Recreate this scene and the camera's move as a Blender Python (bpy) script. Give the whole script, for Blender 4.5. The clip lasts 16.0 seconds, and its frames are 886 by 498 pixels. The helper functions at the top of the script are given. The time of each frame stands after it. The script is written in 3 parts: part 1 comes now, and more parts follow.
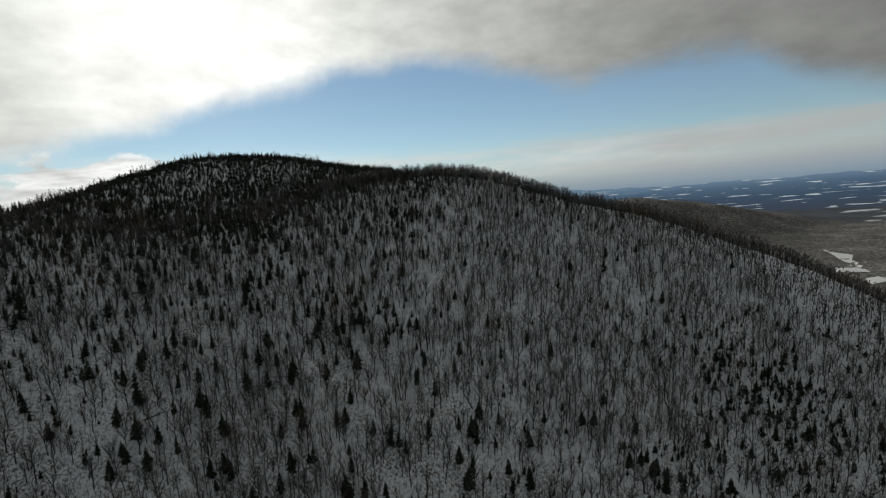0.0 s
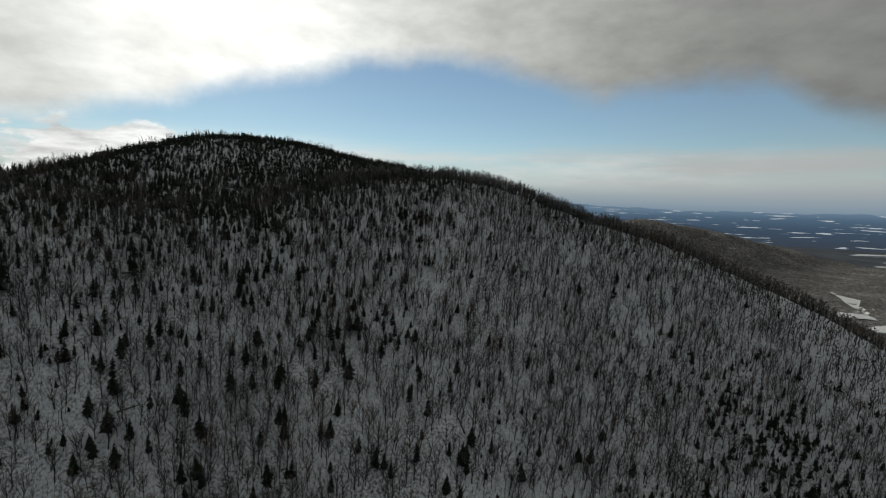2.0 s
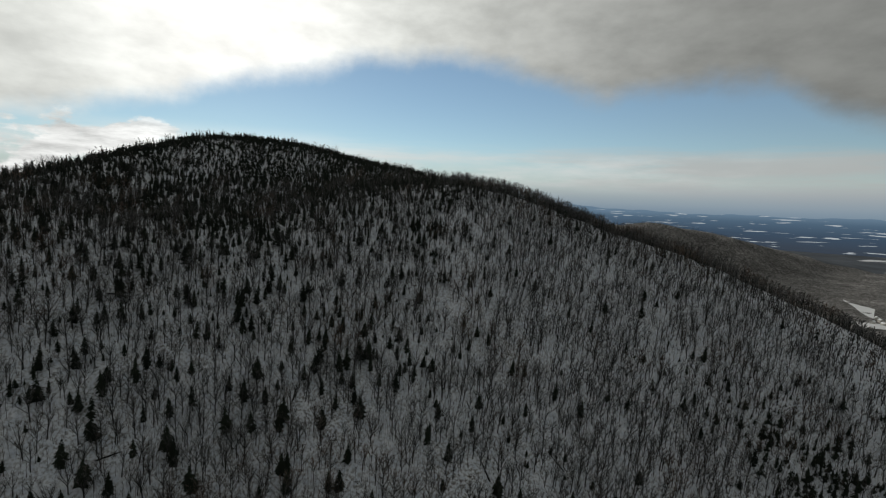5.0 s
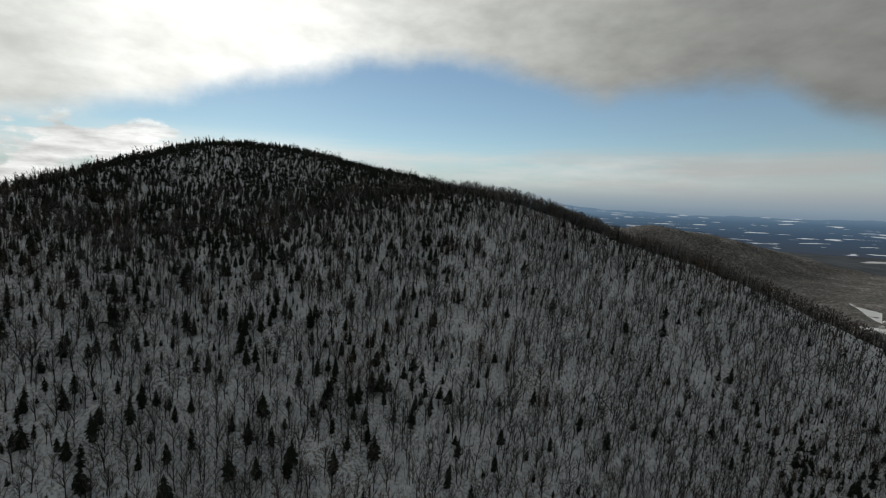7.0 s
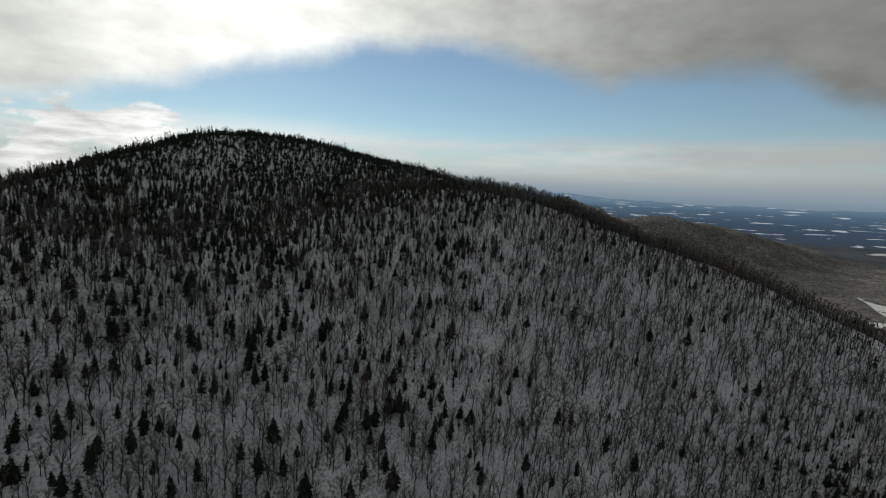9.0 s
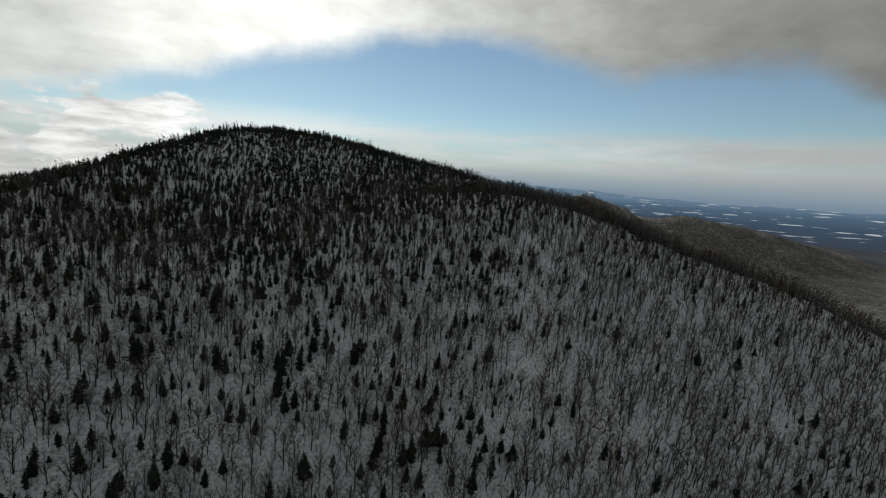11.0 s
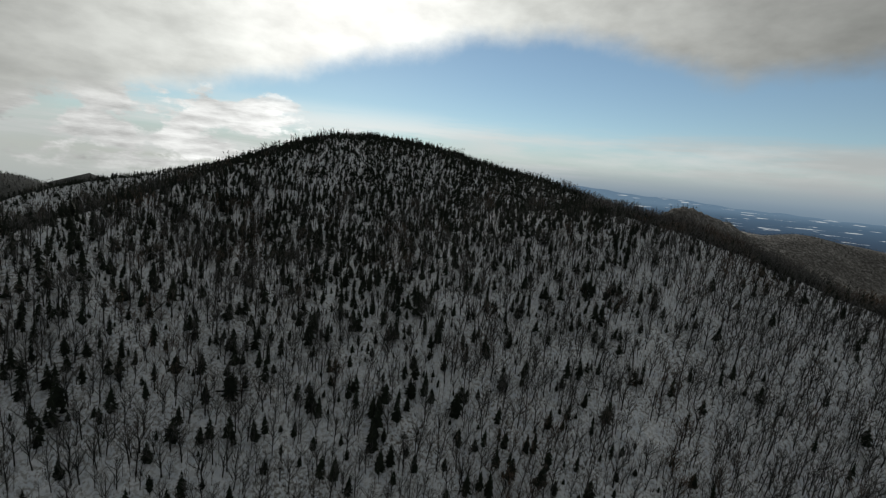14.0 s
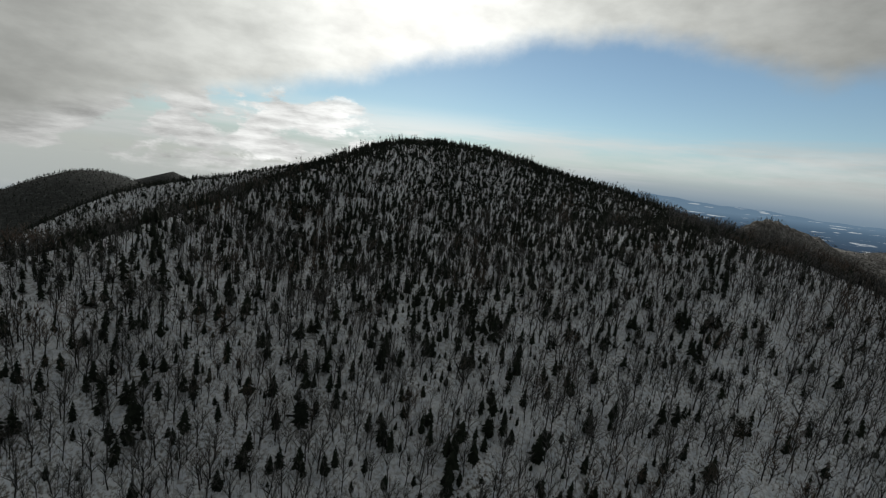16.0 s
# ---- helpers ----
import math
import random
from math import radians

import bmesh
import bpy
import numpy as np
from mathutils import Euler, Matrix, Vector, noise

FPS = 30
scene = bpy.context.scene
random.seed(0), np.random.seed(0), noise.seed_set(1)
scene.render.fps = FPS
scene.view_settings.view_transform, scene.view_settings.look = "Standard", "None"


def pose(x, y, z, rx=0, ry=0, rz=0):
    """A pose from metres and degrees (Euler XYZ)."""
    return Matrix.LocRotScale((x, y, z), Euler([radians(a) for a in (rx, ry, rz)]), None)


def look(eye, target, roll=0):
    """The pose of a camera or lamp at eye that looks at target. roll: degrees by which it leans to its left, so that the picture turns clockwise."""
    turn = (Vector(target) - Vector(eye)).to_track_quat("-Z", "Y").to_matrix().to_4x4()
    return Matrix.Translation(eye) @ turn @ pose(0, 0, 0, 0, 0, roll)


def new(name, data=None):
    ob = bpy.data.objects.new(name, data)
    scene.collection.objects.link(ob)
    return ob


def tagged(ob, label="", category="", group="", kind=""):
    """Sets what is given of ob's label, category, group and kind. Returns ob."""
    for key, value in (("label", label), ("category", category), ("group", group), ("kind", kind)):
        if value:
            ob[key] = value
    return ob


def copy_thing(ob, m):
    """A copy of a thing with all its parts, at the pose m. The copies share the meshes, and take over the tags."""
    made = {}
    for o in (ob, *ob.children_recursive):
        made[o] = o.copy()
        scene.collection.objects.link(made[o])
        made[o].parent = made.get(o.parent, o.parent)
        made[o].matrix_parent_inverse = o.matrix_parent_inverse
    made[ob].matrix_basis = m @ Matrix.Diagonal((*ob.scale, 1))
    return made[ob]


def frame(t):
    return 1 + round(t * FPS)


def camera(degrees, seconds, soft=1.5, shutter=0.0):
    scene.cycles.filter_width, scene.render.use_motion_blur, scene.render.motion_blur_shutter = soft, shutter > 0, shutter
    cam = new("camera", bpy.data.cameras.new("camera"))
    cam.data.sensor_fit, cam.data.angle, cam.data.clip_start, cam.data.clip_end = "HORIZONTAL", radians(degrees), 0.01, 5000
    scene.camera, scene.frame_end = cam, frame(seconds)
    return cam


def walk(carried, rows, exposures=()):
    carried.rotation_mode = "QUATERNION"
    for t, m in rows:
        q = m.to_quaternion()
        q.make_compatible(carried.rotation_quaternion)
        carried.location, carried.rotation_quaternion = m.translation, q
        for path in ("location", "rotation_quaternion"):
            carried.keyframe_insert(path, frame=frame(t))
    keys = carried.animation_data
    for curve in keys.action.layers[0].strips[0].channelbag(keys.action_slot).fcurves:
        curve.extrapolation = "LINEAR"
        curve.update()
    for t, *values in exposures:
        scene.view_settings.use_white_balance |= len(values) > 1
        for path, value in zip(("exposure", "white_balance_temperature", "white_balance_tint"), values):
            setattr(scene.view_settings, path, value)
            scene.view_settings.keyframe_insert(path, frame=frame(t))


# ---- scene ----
cam = camera(85.68, 16.0, soft=1.2)
# seconds, x, y, z, pitch, lean, yaw
ROWS = [
    (0.0, 0.00, 0.00, 100.00, -5.39, 4.64, -4.14),
    (0.1, -0.01, 0.55, 100.35, -5.40, 4.61, -4.02),
    (0.2, -0.01, 1.09, 100.70, -5.40, 1.99, -3.90),
    (0.3, -0.01, 1.62, 101.06, -5.42, -0.63, -3.79),
    (0.4, -0.02, 2.17, 101.40, -5.42, -0.16, -3.67),
    (0.5, -0.03, 2.71, 101.75, -5.43, 0.49, -3.55),
    (0.6, 0.09, 3.26, 101.97, -5.42, 1.81, -3.69),
    (0.7, 0.20, 3.81, 102.20, -5.42, 3.09, -3.83),
    (0.8, 0.33, 4.38, 102.43, -5.40, 4.68, -3.97),
    (0.9, 0.45, 4.93, 102.65, -5.39, 4.96, -4.12),
    (1.0, 0.56, 5.48, 102.87, -5.38, 4.40, -4.26),
    (1.1, 0.26, 6.30, 103.10, -5.40, 1.15, -4.04),
    (1.2, -0.02, 7.13, 103.33, -5.41, -0.76, -3.82),
    (1.3, -0.32, 7.95, 103.57, -5.42, -1.36, -3.59),
    (1.4, -0.61, 8.79, 103.81, -5.43, -1.47, -3.37),
    (1.5, -0.91, 9.61, 104.04, -5.44, -1.46, -3.15),
    (2.0, -1.82, 13.78, 105.23, -5.47, -1.38, -3.18),
    (2.5, -2.66, 18.01, 106.22, -5.52, -1.42, -3.13),
    (3.0, -3.93, 22.39, 107.23, -5.53, -1.60, -3.07),
    (3.5, -5.19, 26.84, 108.16, -5.51, -1.68, -3.09),
    (4.0, -6.57, 31.27, 109.23, -5.52, -1.77, -3.00),
    (6.5, -15.57, 53.52, 118.52, -5.47, -2.00, -2.90),
    (7.0, -17.57, 57.44, 120.49, -5.39, -1.79, -2.98),
    (7.5, -19.52, 61.46, 122.66, -5.49, -2.21, -2.88),
    (8.0, -21.48, 65.60, 124.76, -6.01, -2.18, -2.88),
    (8.5, -23.54, 69.68, 126.81, -6.55, -2.17, -2.91),
    (11.0, -36.02, 90.70, 137.22, -7.88, -3.27, -0.54),
    (11.5, -38.48, 94.89, 139.18, -7.92, -3.46, 0.11),
    (12.0, -40.89, 100.16, 140.31, -7.92, -3.52, 1.33),
    (12.5, -43.51, 104.41, 142.01, -8.02, -3.86, 2.90),
    (13.0, -45.94, 108.36, 143.98, -8.17, -4.23, 4.72),
    (13.5, -49.38, 112.75, 145.24, -8.22, -4.67, 6.59),
    (14.0, -52.79, 116.55, 146.78, -8.36, -4.97, 9.02),
    (14.5, -56.34, 119.95, 148.12, -8.49, -5.37, 11.34),
    (15.0, -60.16, 123.65, 148.82, -8.64, -5.78, 14.49),
    (15.5, -63.24, 126.92, 149.78, -8.70, -5.94, 16.14),
    (16.0, -65.72, 129.32, 151.33, -8.72, -6.01, 16.06),
]
walk(cam, [(t, pose(x, y, z, 90 + p, lean, yaw)) for t, x, y, z, p, lean, yaw in ROWS])
scene.view_settings.exposure = 0.0

# ---- light: a cloud deck with the sun behind it, blue gap above the horizon ----
SUN_AZ, SUN_EL = -20.5, 18.5
SKY_TURN = 5.5


def sky_world():
    world = bpy.data.worlds.new("sky")
    scene.world = world
    world.use_nodes = True
    nt = world.node_tree
    nt.nodes.clear()
    N, L = nt.nodes.new, nt.links.new

    def put(socket, value):
        if isinstance(value, (int, float, tuple)):
            socket.default_value = value
        else:
            L(value, socket)

    def m(op, a, b=0.0, c=0.0):
        n = N("ShaderNodeMath")
        n.operation = op
        for k, v in enumerate((a, b, c)):
            put(n.inputs[k], v)
        return n.outputs[0]

    def step(v, lo, hi):
        n = N("ShaderNodeMapRange")
        n.interpolation_type = "SMOOTHSTEP"
        put(n.inputs[0], v)
        n.inputs[1].default_value, n.inputs[2].default_value = lo, hi
        return n.outputs[0]

    def ramp(v, stops, kind="LINEAR"):
        n = N("ShaderNodeValToRGB")
        n.color_ramp.interpolation = kind
        e = n.color_ramp.elements
        while len(e) < len(stops):
            e.new(0.5)
        for k, (at, col) in enumerate(stops):
            e[k].position = at
            e[k].color = (col, col, col, 1) if isinstance(col, float) else (*col, 1)
        put(n.inputs[0], v)
        return n.outputs[0]

    def mix(f, a, b):
        n = N("ShaderNodeMix")
        n.data_type = "RGBA"
        if f == 1.0:
            n.blend_type = "MULTIPLY"
        put(n.inputs[0], f)
        put(n.inputs[6], a)
        put(n.inputs[7], b)
        return n.outputs[2]

    def tint(a, f):
        n = N("ShaderNodeVectorMath")
        n.operation = "SCALE"
        put(n.inputs[0], a)
        put(n.inputs[3], f)
        return n.outputs[0]

    way = N("ShaderNodeTexCoord").outputs["Generated"]
    sep = N("ShaderNodeSeparateXYZ")
    L(way, sep.inputs[0])
    x, y, z = sep.outputs
    az = m("SUBTRACT", m("MULTIPLY", m("ARCTAN2", x, y), 57.2958), SKY_TURN)
    el = m("MULTIPLY", m("ARCSINE", z), 57.2958)
    # cloud coordinates: the deck is a flat layer, seen from below
    flat = N("ShaderNodeCombineXYZ")
    down = m("ADD", m("MAXIMUM", z, 0.0), 0.13)
    L(m("DIVIDE", x, down), flat.inputs[0])
    L(m("DIVIDE", y, down), flat.inputs[1])

    def noise_of(scale, detail, rough, stretch=None, vec=None):
        n = N("ShaderNodeTexNoise")
        n.inputs["Scale"].default_value = scale
        n.inputs["Detail"].default_value = detail
        n.inputs["Roughness"].default_value = rough
        src = vec or flat.outputs[0]
        if stretch:
            q = N("ShaderNodeMapping")
            q.inputs["Scale"].default_value = stretch
            q.inputs["Location"].default_value = (3.1, 1.7, 0.4)
            L(src, q.inputs[0])
            src = q.outputs[0]
        L(src, n.inputs["Vector"])
        return n.outputs["Fac"]

    angles = N("ShaderNodeCombineXYZ")
    L(m("MULTIPLY", az, 0.1), angles.inputs[0])
    L(m("MULTIPLY", el, 0.1), angles.inputs[1])
    big = noise_of(0.9, 6, 0.55)
    fine = noise_of(2.6, 7, 0.58, (0.6, 1.25, 1.0), angles.outputs[0])
    edge_noise = noise_of(1.5, 6, 0.6, vec=angles.outputs[0])
    # the lower edge of the deck, in degrees above the horizon, round the compass
    low_edge = [(-110, -2.0), (-68, -1.0), (-60, 2.5), (-50, 5.5), (-40, 7.5), (-32, 10.0), (-25, 12.0), (-17, 14.5), (-10, 16.0), (-2, 16.4),
                (5, 15.0), (11, 13.2), (15.5, 11.6), (22, 12.8), (28, 12.8), (32.5, 11.8), (36, 9.4), (41, 7.4), (60, 5.0), (110, 0.0)]
    edge = m("MULTIPLY_ADD", ramp(m("DIVIDE", m("ADD", az, 120.0), 240.0), [((a + 120) / 240, (v + 5) / 30) for a, v in low_edge], "B_SPLINE"), 30.0, -5.0)
    above = m("ADD", m("SUBTRACT", el, edge), m("MULTIPLY", m("SUBTRACT", edge_noise, 0.5), 4.0))
    deck = step(above, -1.6, 2.0)
    # how far from the sun
    sun = Vector((math.sin(radians(SUN_AZ)) * math.cos(radians(SUN_EL)), math.cos(radians(SUN_AZ)) * math.cos(radians(SUN_EL)), math.sin(radians(SUN_EL))))
    dot = N("ShaderNodeVectorMath")
    dot.operation = "DOT_PRODUCT"
    L(way, dot.inputs[0])
    dot.inputs[1].default_value = sun
    off = m("MULTIPLY", m("ARCCOSINE", dot.outputs["Value"]), 57.2958)
    glow = ramp(m("DIVIDE", off, 180.0), [(0.0, 0.92), (0.06, 0.82), (0.12, 0.6), (0.19, 0.39), (0.27, 0.24), (0.36, 0.195), (0.5, 0.185), (1.0, 0.155)])
    body = m("ADD", m("MULTIPLY", big, 0.45), m("MULTIPLY", fine, 0.7))
    thick = step(body, 0.34, 0.82)
    lum = m("MULTIPLY", glow, m("SUBTRACT", 1.31, m("MULTIPLY", thick, 0.42)))
    near_sun = step(off, 20.0, 2.0)
    lum = m("ADD", lum, m("MULTIPLY", near_sun, 0.1))
    cloud = tint(mix(near_sun, (0.97, 0.99, 0.94, 1), (1.0, 0.995, 0.95, 1)), lum)
    # clear air
    nish = N("ShaderNodeTexSky")
    nish.sky_type, nish.sun_disc = "NISHITA", False
    nish.sun_elevation, nish.sun_rotation = radians(SUN_EL), radians(SUN_AZ)
    nish.altitude, nish.air_density, nish.dust_density = 800, 1.0, 0.05
    clear = mix(0.09, mix(1.0, (0.88, 1.0, 1.04, 1), tint(nish.outputs[0], 0.078)), (0.5, 0.52, 0.54, 1))
    # low cumulus and thin streaks in the gap
    puff_noise = noise_of(2.0, 6, 0.58, (0.8, 1.5, 1.0), angles.outputs[0])
    puff_zone = m("MULTIPLY", m("MULTIPLY", step(az, -24.0, -34.0), step(el, 10.0, 6.0)), step(el, -3.0, -0.5))
    puff = m("MULTIPLY", step(m("ADD", puff_noise, m("MULTIPLY", puff_zone, 0.15)), 0.58, 0.67), puff_zone)
    puff_shade = noise_of(4.0, 5, 0.6, (0.5, 2.2, 1.0), angles.outputs[0])
    puff_lum = m("MULTIPLY", m("ADD", glow, 0.12), m("SUBTRACT", 2.0, m("MULTIPLY", puff_shade, 1.9)))
    streak_noise = noise_of(1.6, 5, 0.6, (0.22, 2.4, 1.0), angles.outputs[0])
    streak = m("MULTIPLY", m("MULTIPLY", step(streak_noise, 0.40, 0.62), step(el, 8.0, 4.5)), 0.85)
    haze = m("MULTIPLY", step(el, 7.0, 0.8), 0.85)
    sky = mix(haze, clear, (0.40, 0.44, 0.46, 1))
    air = m("MULTIPLY", step(el, 3.2, -0.3), step(az, -32.0, 0.0))
    sky = mix(streak, sky, tint((0.66, 0.68, 0.67), m("ADD", m("MULTIPLY", glow, 1.1), 0.42)))
    low_band = m("MULTIPLY", m("MULTIPLY", step(el, 6.8, 5.0), step(el, 1.2, 3.4)), m("MULTIPLY", step(az, -20.0, -6.0), step(az, 42.0, 12.0)))
    band_noise = noise_of(1.3, 6, 0.6, (0.35, 2.0, 1.0), angles.outputs[0])
    sky = mix(m("MULTIPLY", low_band, m("MULTIPLY", step(band_noise, 0.36, 0.6), 0.8)), sky, (0.64, 0.67, 0.66, 1))
    sky = mix(puff, sky, tint((0.97, 0.98, 0.96), puff_lum))
    sky = mix(air, sky, (0.23, 0.30, 0.365, 1))
    sky = mix(deck, sky, cloud)
    sky = mix(m("MULTIPLY", step(el, 0.7, -1.2), m("MAXIMUM", step(az, -32.0, -22.0), step(el, -4.0, -7.0))), sky, (0.16, 0.23, 0.30, 1))
    bg = N("ShaderNodeBackground")
    L(sky, bg.inputs[0])
    bg.inputs[1].default_value = 1.0
    out = N("ShaderNodeOutputWorld")
    L(bg.outputs[0], out.inputs[0])


sky_world()
sun_data = bpy.data.lights.new("sun", "SUN")
sun_data.energy, sun_data.angle, sun_data.color = 1.5, radians(8), (1.0, 0.95, 0.87)
sun_ob = new("sun", sun_data)
sun_ob.matrix_world = look((200 * math.sin(radians(SUN_AZ)), 200 * math.cos(radians(SUN_AZ)), 300 + 200 * math.tan(radians(SUN_EL))), (0, 0, 300))


# ---- materials ----
class Mat:
    """A node material with short ways to add nodes."""

    def __init__(self, name, rough=0.85):
        self.m = bpy.data.materials.new(name)
        self.m.use_nodes = True
        self.t = self.m.node_tree
        self.b = self.t.nodes["Principled BSDF"]
        self.b.inputs["Roughness"].default_value = rough
        self.b.inputs["Specular IOR Level"].default_value = 0.2
        self.place = self.t.nodes.new("ShaderNodeNewGeometry").outputs["Position"]

    def noise(self, scale, detail=4.0, rough=0.55, stretch=None):
        n = self.t.nodes.new("ShaderNodeTexNoise")
        n.inputs["Scale"].default_value, n.inputs["Detail"].default_value, n.inputs["Roughness"].default_value = scale, detail, rough
        src = self.place
        if stretch:
            q = self.t.nodes.new("ShaderNodeMapping")
            q.inputs["Scale"].default_value = stretch
            self.t.links.new(src, q.inputs[0])
            src = q.outputs[0]
        self.t.links.new(src, n.inputs["Vector"])
        return n.outputs["Fac"]

    def ramp(self, fac, *stops):
        n = self.t.nodes.new("ShaderNodeValToRGB")
        e = n.color_ramp.elements
        while len(e) < len(stops):
            e.new(0.5)
        for k, (at, col) in enumerate(stops):
            e[k].position, e[k].color = at, (*col, 1)
        self.t.links.new(fac, n.inputs[0])
        return n.outputs[0]

    def mix(self, fac, a, b, mode="MIX"):
        n = self.t.nodes.new("ShaderNodeMix")
        n.data_type, n.blend_type = "RGBA", mode
        for k, v in ((0, fac), (6, a), (7, b)):
            if isinstance(v, (float, tuple)):
                n.inputs[k].default_value = v
            else:
                self.t.links.new(v, n.inputs[k])
        return n.outputs[2]

    def colour(self, out):
        self.t.links.new(out, self.b.inputs["Base Color"])
        return self

    def bump(self, fac, strength, dist):
        n = self.t.nodes.new("ShaderNodeBump")
        n.inputs["Strength"].default_value, n.inputs["Distance"].default_value = strength, dist
        self.t.links.new(fac, n.inputs["Height"])
        self.t.links.new(n.outputs[0], self.b.inputs["Normal"])
        return self

    def random(self, kind="island"):
        if kind == "island":
            return self.t.nodes.new("ShaderNodeNewGeometry").outputs["Random Per Island"]
        return self.t.nodes.new("ShaderNodeObjectInfo").outputs["Random"]


def snow_floor():
    k = Mat("snow_with_leaf_litter", 0.8)
    litter = k.ramp(k.noise(0.9, 6, 0.65), (0.0, (0.0, 0.0, 0.0)), (0.47, (0.0, 0.0, 0.0)), (0.6, (1.0, 1.0, 1.0)))
    zone = k.ramp(k.noise(0.035, 4, 0.6), (0.35, (0.25, 0.25, 0.25)), (0.65, (1.0, 1.0, 1.0)))
    f = k.mix(1.0, litter, zone, "MULTIPLY")
    snow = k.ramp(k.noise(0.25, 7, 0.68), (0.32, (0.63, 0.69, 0.77)), (0.66, (0.88, 0.91, 0.95)))
    brown = k.ramp(k.noise(2.5, 3), (0.3, (0.10, 0.09, 0.078)), (0.7, (0.2, 0.185, 0.16)))
    return k.colour(k.mix(f, snow, brown)).bump(k.noise(0.6, 6, 0.6), 0.5, 0.6).m


def far_wood():
    k = Mat("far_winter_wood", 0.95)
    speck = k.ramp(k.noise(0.11, 5, 0.75), (0.36, (0.07, 0.068, 0.065)), (0.5, (0.2, 0.195, 0.19)), (0.64, (0.5, 0.5, 0.5)))
    zone = k.ramp(k.noise(0.007, 6, 0.65), (0.36, (0.5, 0.49, 0.48)), (0.52, (0.72, 0.71, 0.7)), (0.64, (1.08, 1.06, 1.03)))
    return k.colour(k.mix(1.0, speck, zone, "MULTIPLY")).bump(k.noise(0.05, 6, 0.7), 0.6, 8.0).m


def dark_wood():
    k = Mat("far_evergreen_wood", 0.95)
    tone = k.ramp(k.noise(0.09, 6, 0.75), (0.38, (0.018, 0.022, 0.021)), (0.58, (0.045, 0.05, 0.05)), (0.74, (0.16, 0.165, 0.17)))
    return k.colour(tone).bump(k.noise(0.05, 6, 0.7), 0.6, 8.0).m


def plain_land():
    k = Mat("hazed_wooded_plain_with_fields", 0.95)
    # the blue in the wood tone is distance haze put into the base colour
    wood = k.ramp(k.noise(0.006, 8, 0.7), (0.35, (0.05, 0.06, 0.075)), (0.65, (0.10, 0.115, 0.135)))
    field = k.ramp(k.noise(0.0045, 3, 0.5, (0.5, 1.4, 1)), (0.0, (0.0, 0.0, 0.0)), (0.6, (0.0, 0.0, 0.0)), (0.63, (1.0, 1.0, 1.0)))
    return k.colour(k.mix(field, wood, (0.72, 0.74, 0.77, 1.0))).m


def bark(name, a, b, kind):
    k = Mat(name, 0.9)
    tone = k.ramp(k.random(kind), (0.0, a), (1.0, b))
    grain = k.ramp(k.noise(3.0, 4, 0.6, (1, 1, 0.3)), (0.3, (0.7, 0.7, 0.7)), (0.7, (1.2, 1.2, 1.2)))
    if "twigs" in name:
        # stands of rust-brown crowns among the grey ones
        stand = k.ramp(k.noise(0.03, 4, 0.6), (0.5, (1.0, 1.0, 1.0)), (0.66, (1.1, 0.8, 0.62)))
        tone = k.mix(1.0, tone, stand, "MULTIPLY")
    return k.colour(k.mix(1.0, tone, grain, "MULTIPLY")).m


def needles(name, kind):
    k = Mat(name, 0.8)
    tone = k.ramp(k.random(kind), (0.0, (0.008, 0.013, 0.009)), (1.0, (0.022, 0.030, 0.020)))
    grain = k.ramp(k.noise(1.6, 4, 0.7), (0.3, (0.6, 0.6, 0.6)), (0.75, (1.3, 1.3, 1.25)))
    return k.colour(k.mix(1.0, tone, grain, "MULTIPLY")).m


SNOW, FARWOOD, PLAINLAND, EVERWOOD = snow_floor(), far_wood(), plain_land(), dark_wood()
BARK = bark("grey_brown_bark", (0.015, 0.0165, 0.016), (0.043, 0.045, 0.0435), "object")
BARK_ALL = bark("grey_brown_bark_of_wood", (0.015, 0.0165, 0.016), (0.043, 0.045, 0.0435), "island")
TWIG = bark("fine_twigs", (0.055, 0.056, 0.055), (0.19, 0.19, 0.185), "object")
TWIG_ALL = bark("fine_twigs_of_wood", (0.055, 0.056, 0.055), (0.19, 0.19, 0.185), "island")
NEEDLE = needles("spruce_needles", "object")
NEEDLE_ALL = needles("spruce_needles_of_wood", "island")

# ---- the land: hills as smooth swellings over a plain (height, x, y, two widths, turn) ----
PLAIN = -140.0
HILLS = [
    (297.0, -369.2, 959.8, 239.2, 335.5, 0.542),
    (103.5, -124.8, 710.3, 320.6, 152.8, 0.686),
    (87.1, 17.2, 431.2, 105.5, 357.1, 2.973),
    (65.6, 262.9, 421.7, 205.7, 73.4, -0.127),
    (66.3, -517.0, 542.7, 156.2, 265.4, 1.418),
    (27.5, -296.8, 145.8, 329.8, 34.7, -1.620),
    (78.0, 271.1, 506.1, 185.4, 249.0, 0.620),
    (117.7, 570.0, 1213.0, 604.7, 127.7, -2.030),
    (40.4, -950.4, 990.3, -49.1, 283.9, 0.672),
    (87.2, -613.1, 663.6, 278.4, 58.1, -1.762),
    (124.5, -269.2, 312.0, 140.6, 169.9, 1.896),
    (76.2, -314.0, 153.0, 184.9, 74.2, 0.677),
    (168.4, 1109.7, 2088.4, 135.9, 536.0, 1.843),
    (258.3, 406.7, 1567.5, 48.7, 333.5, -0.617),
    (196.0, -1482.9, 1243.1, 211.7, 304.2, 0.737),
    (178.0, -1917.0, 1953.0, 150.0, 150.0, 0.000),
]


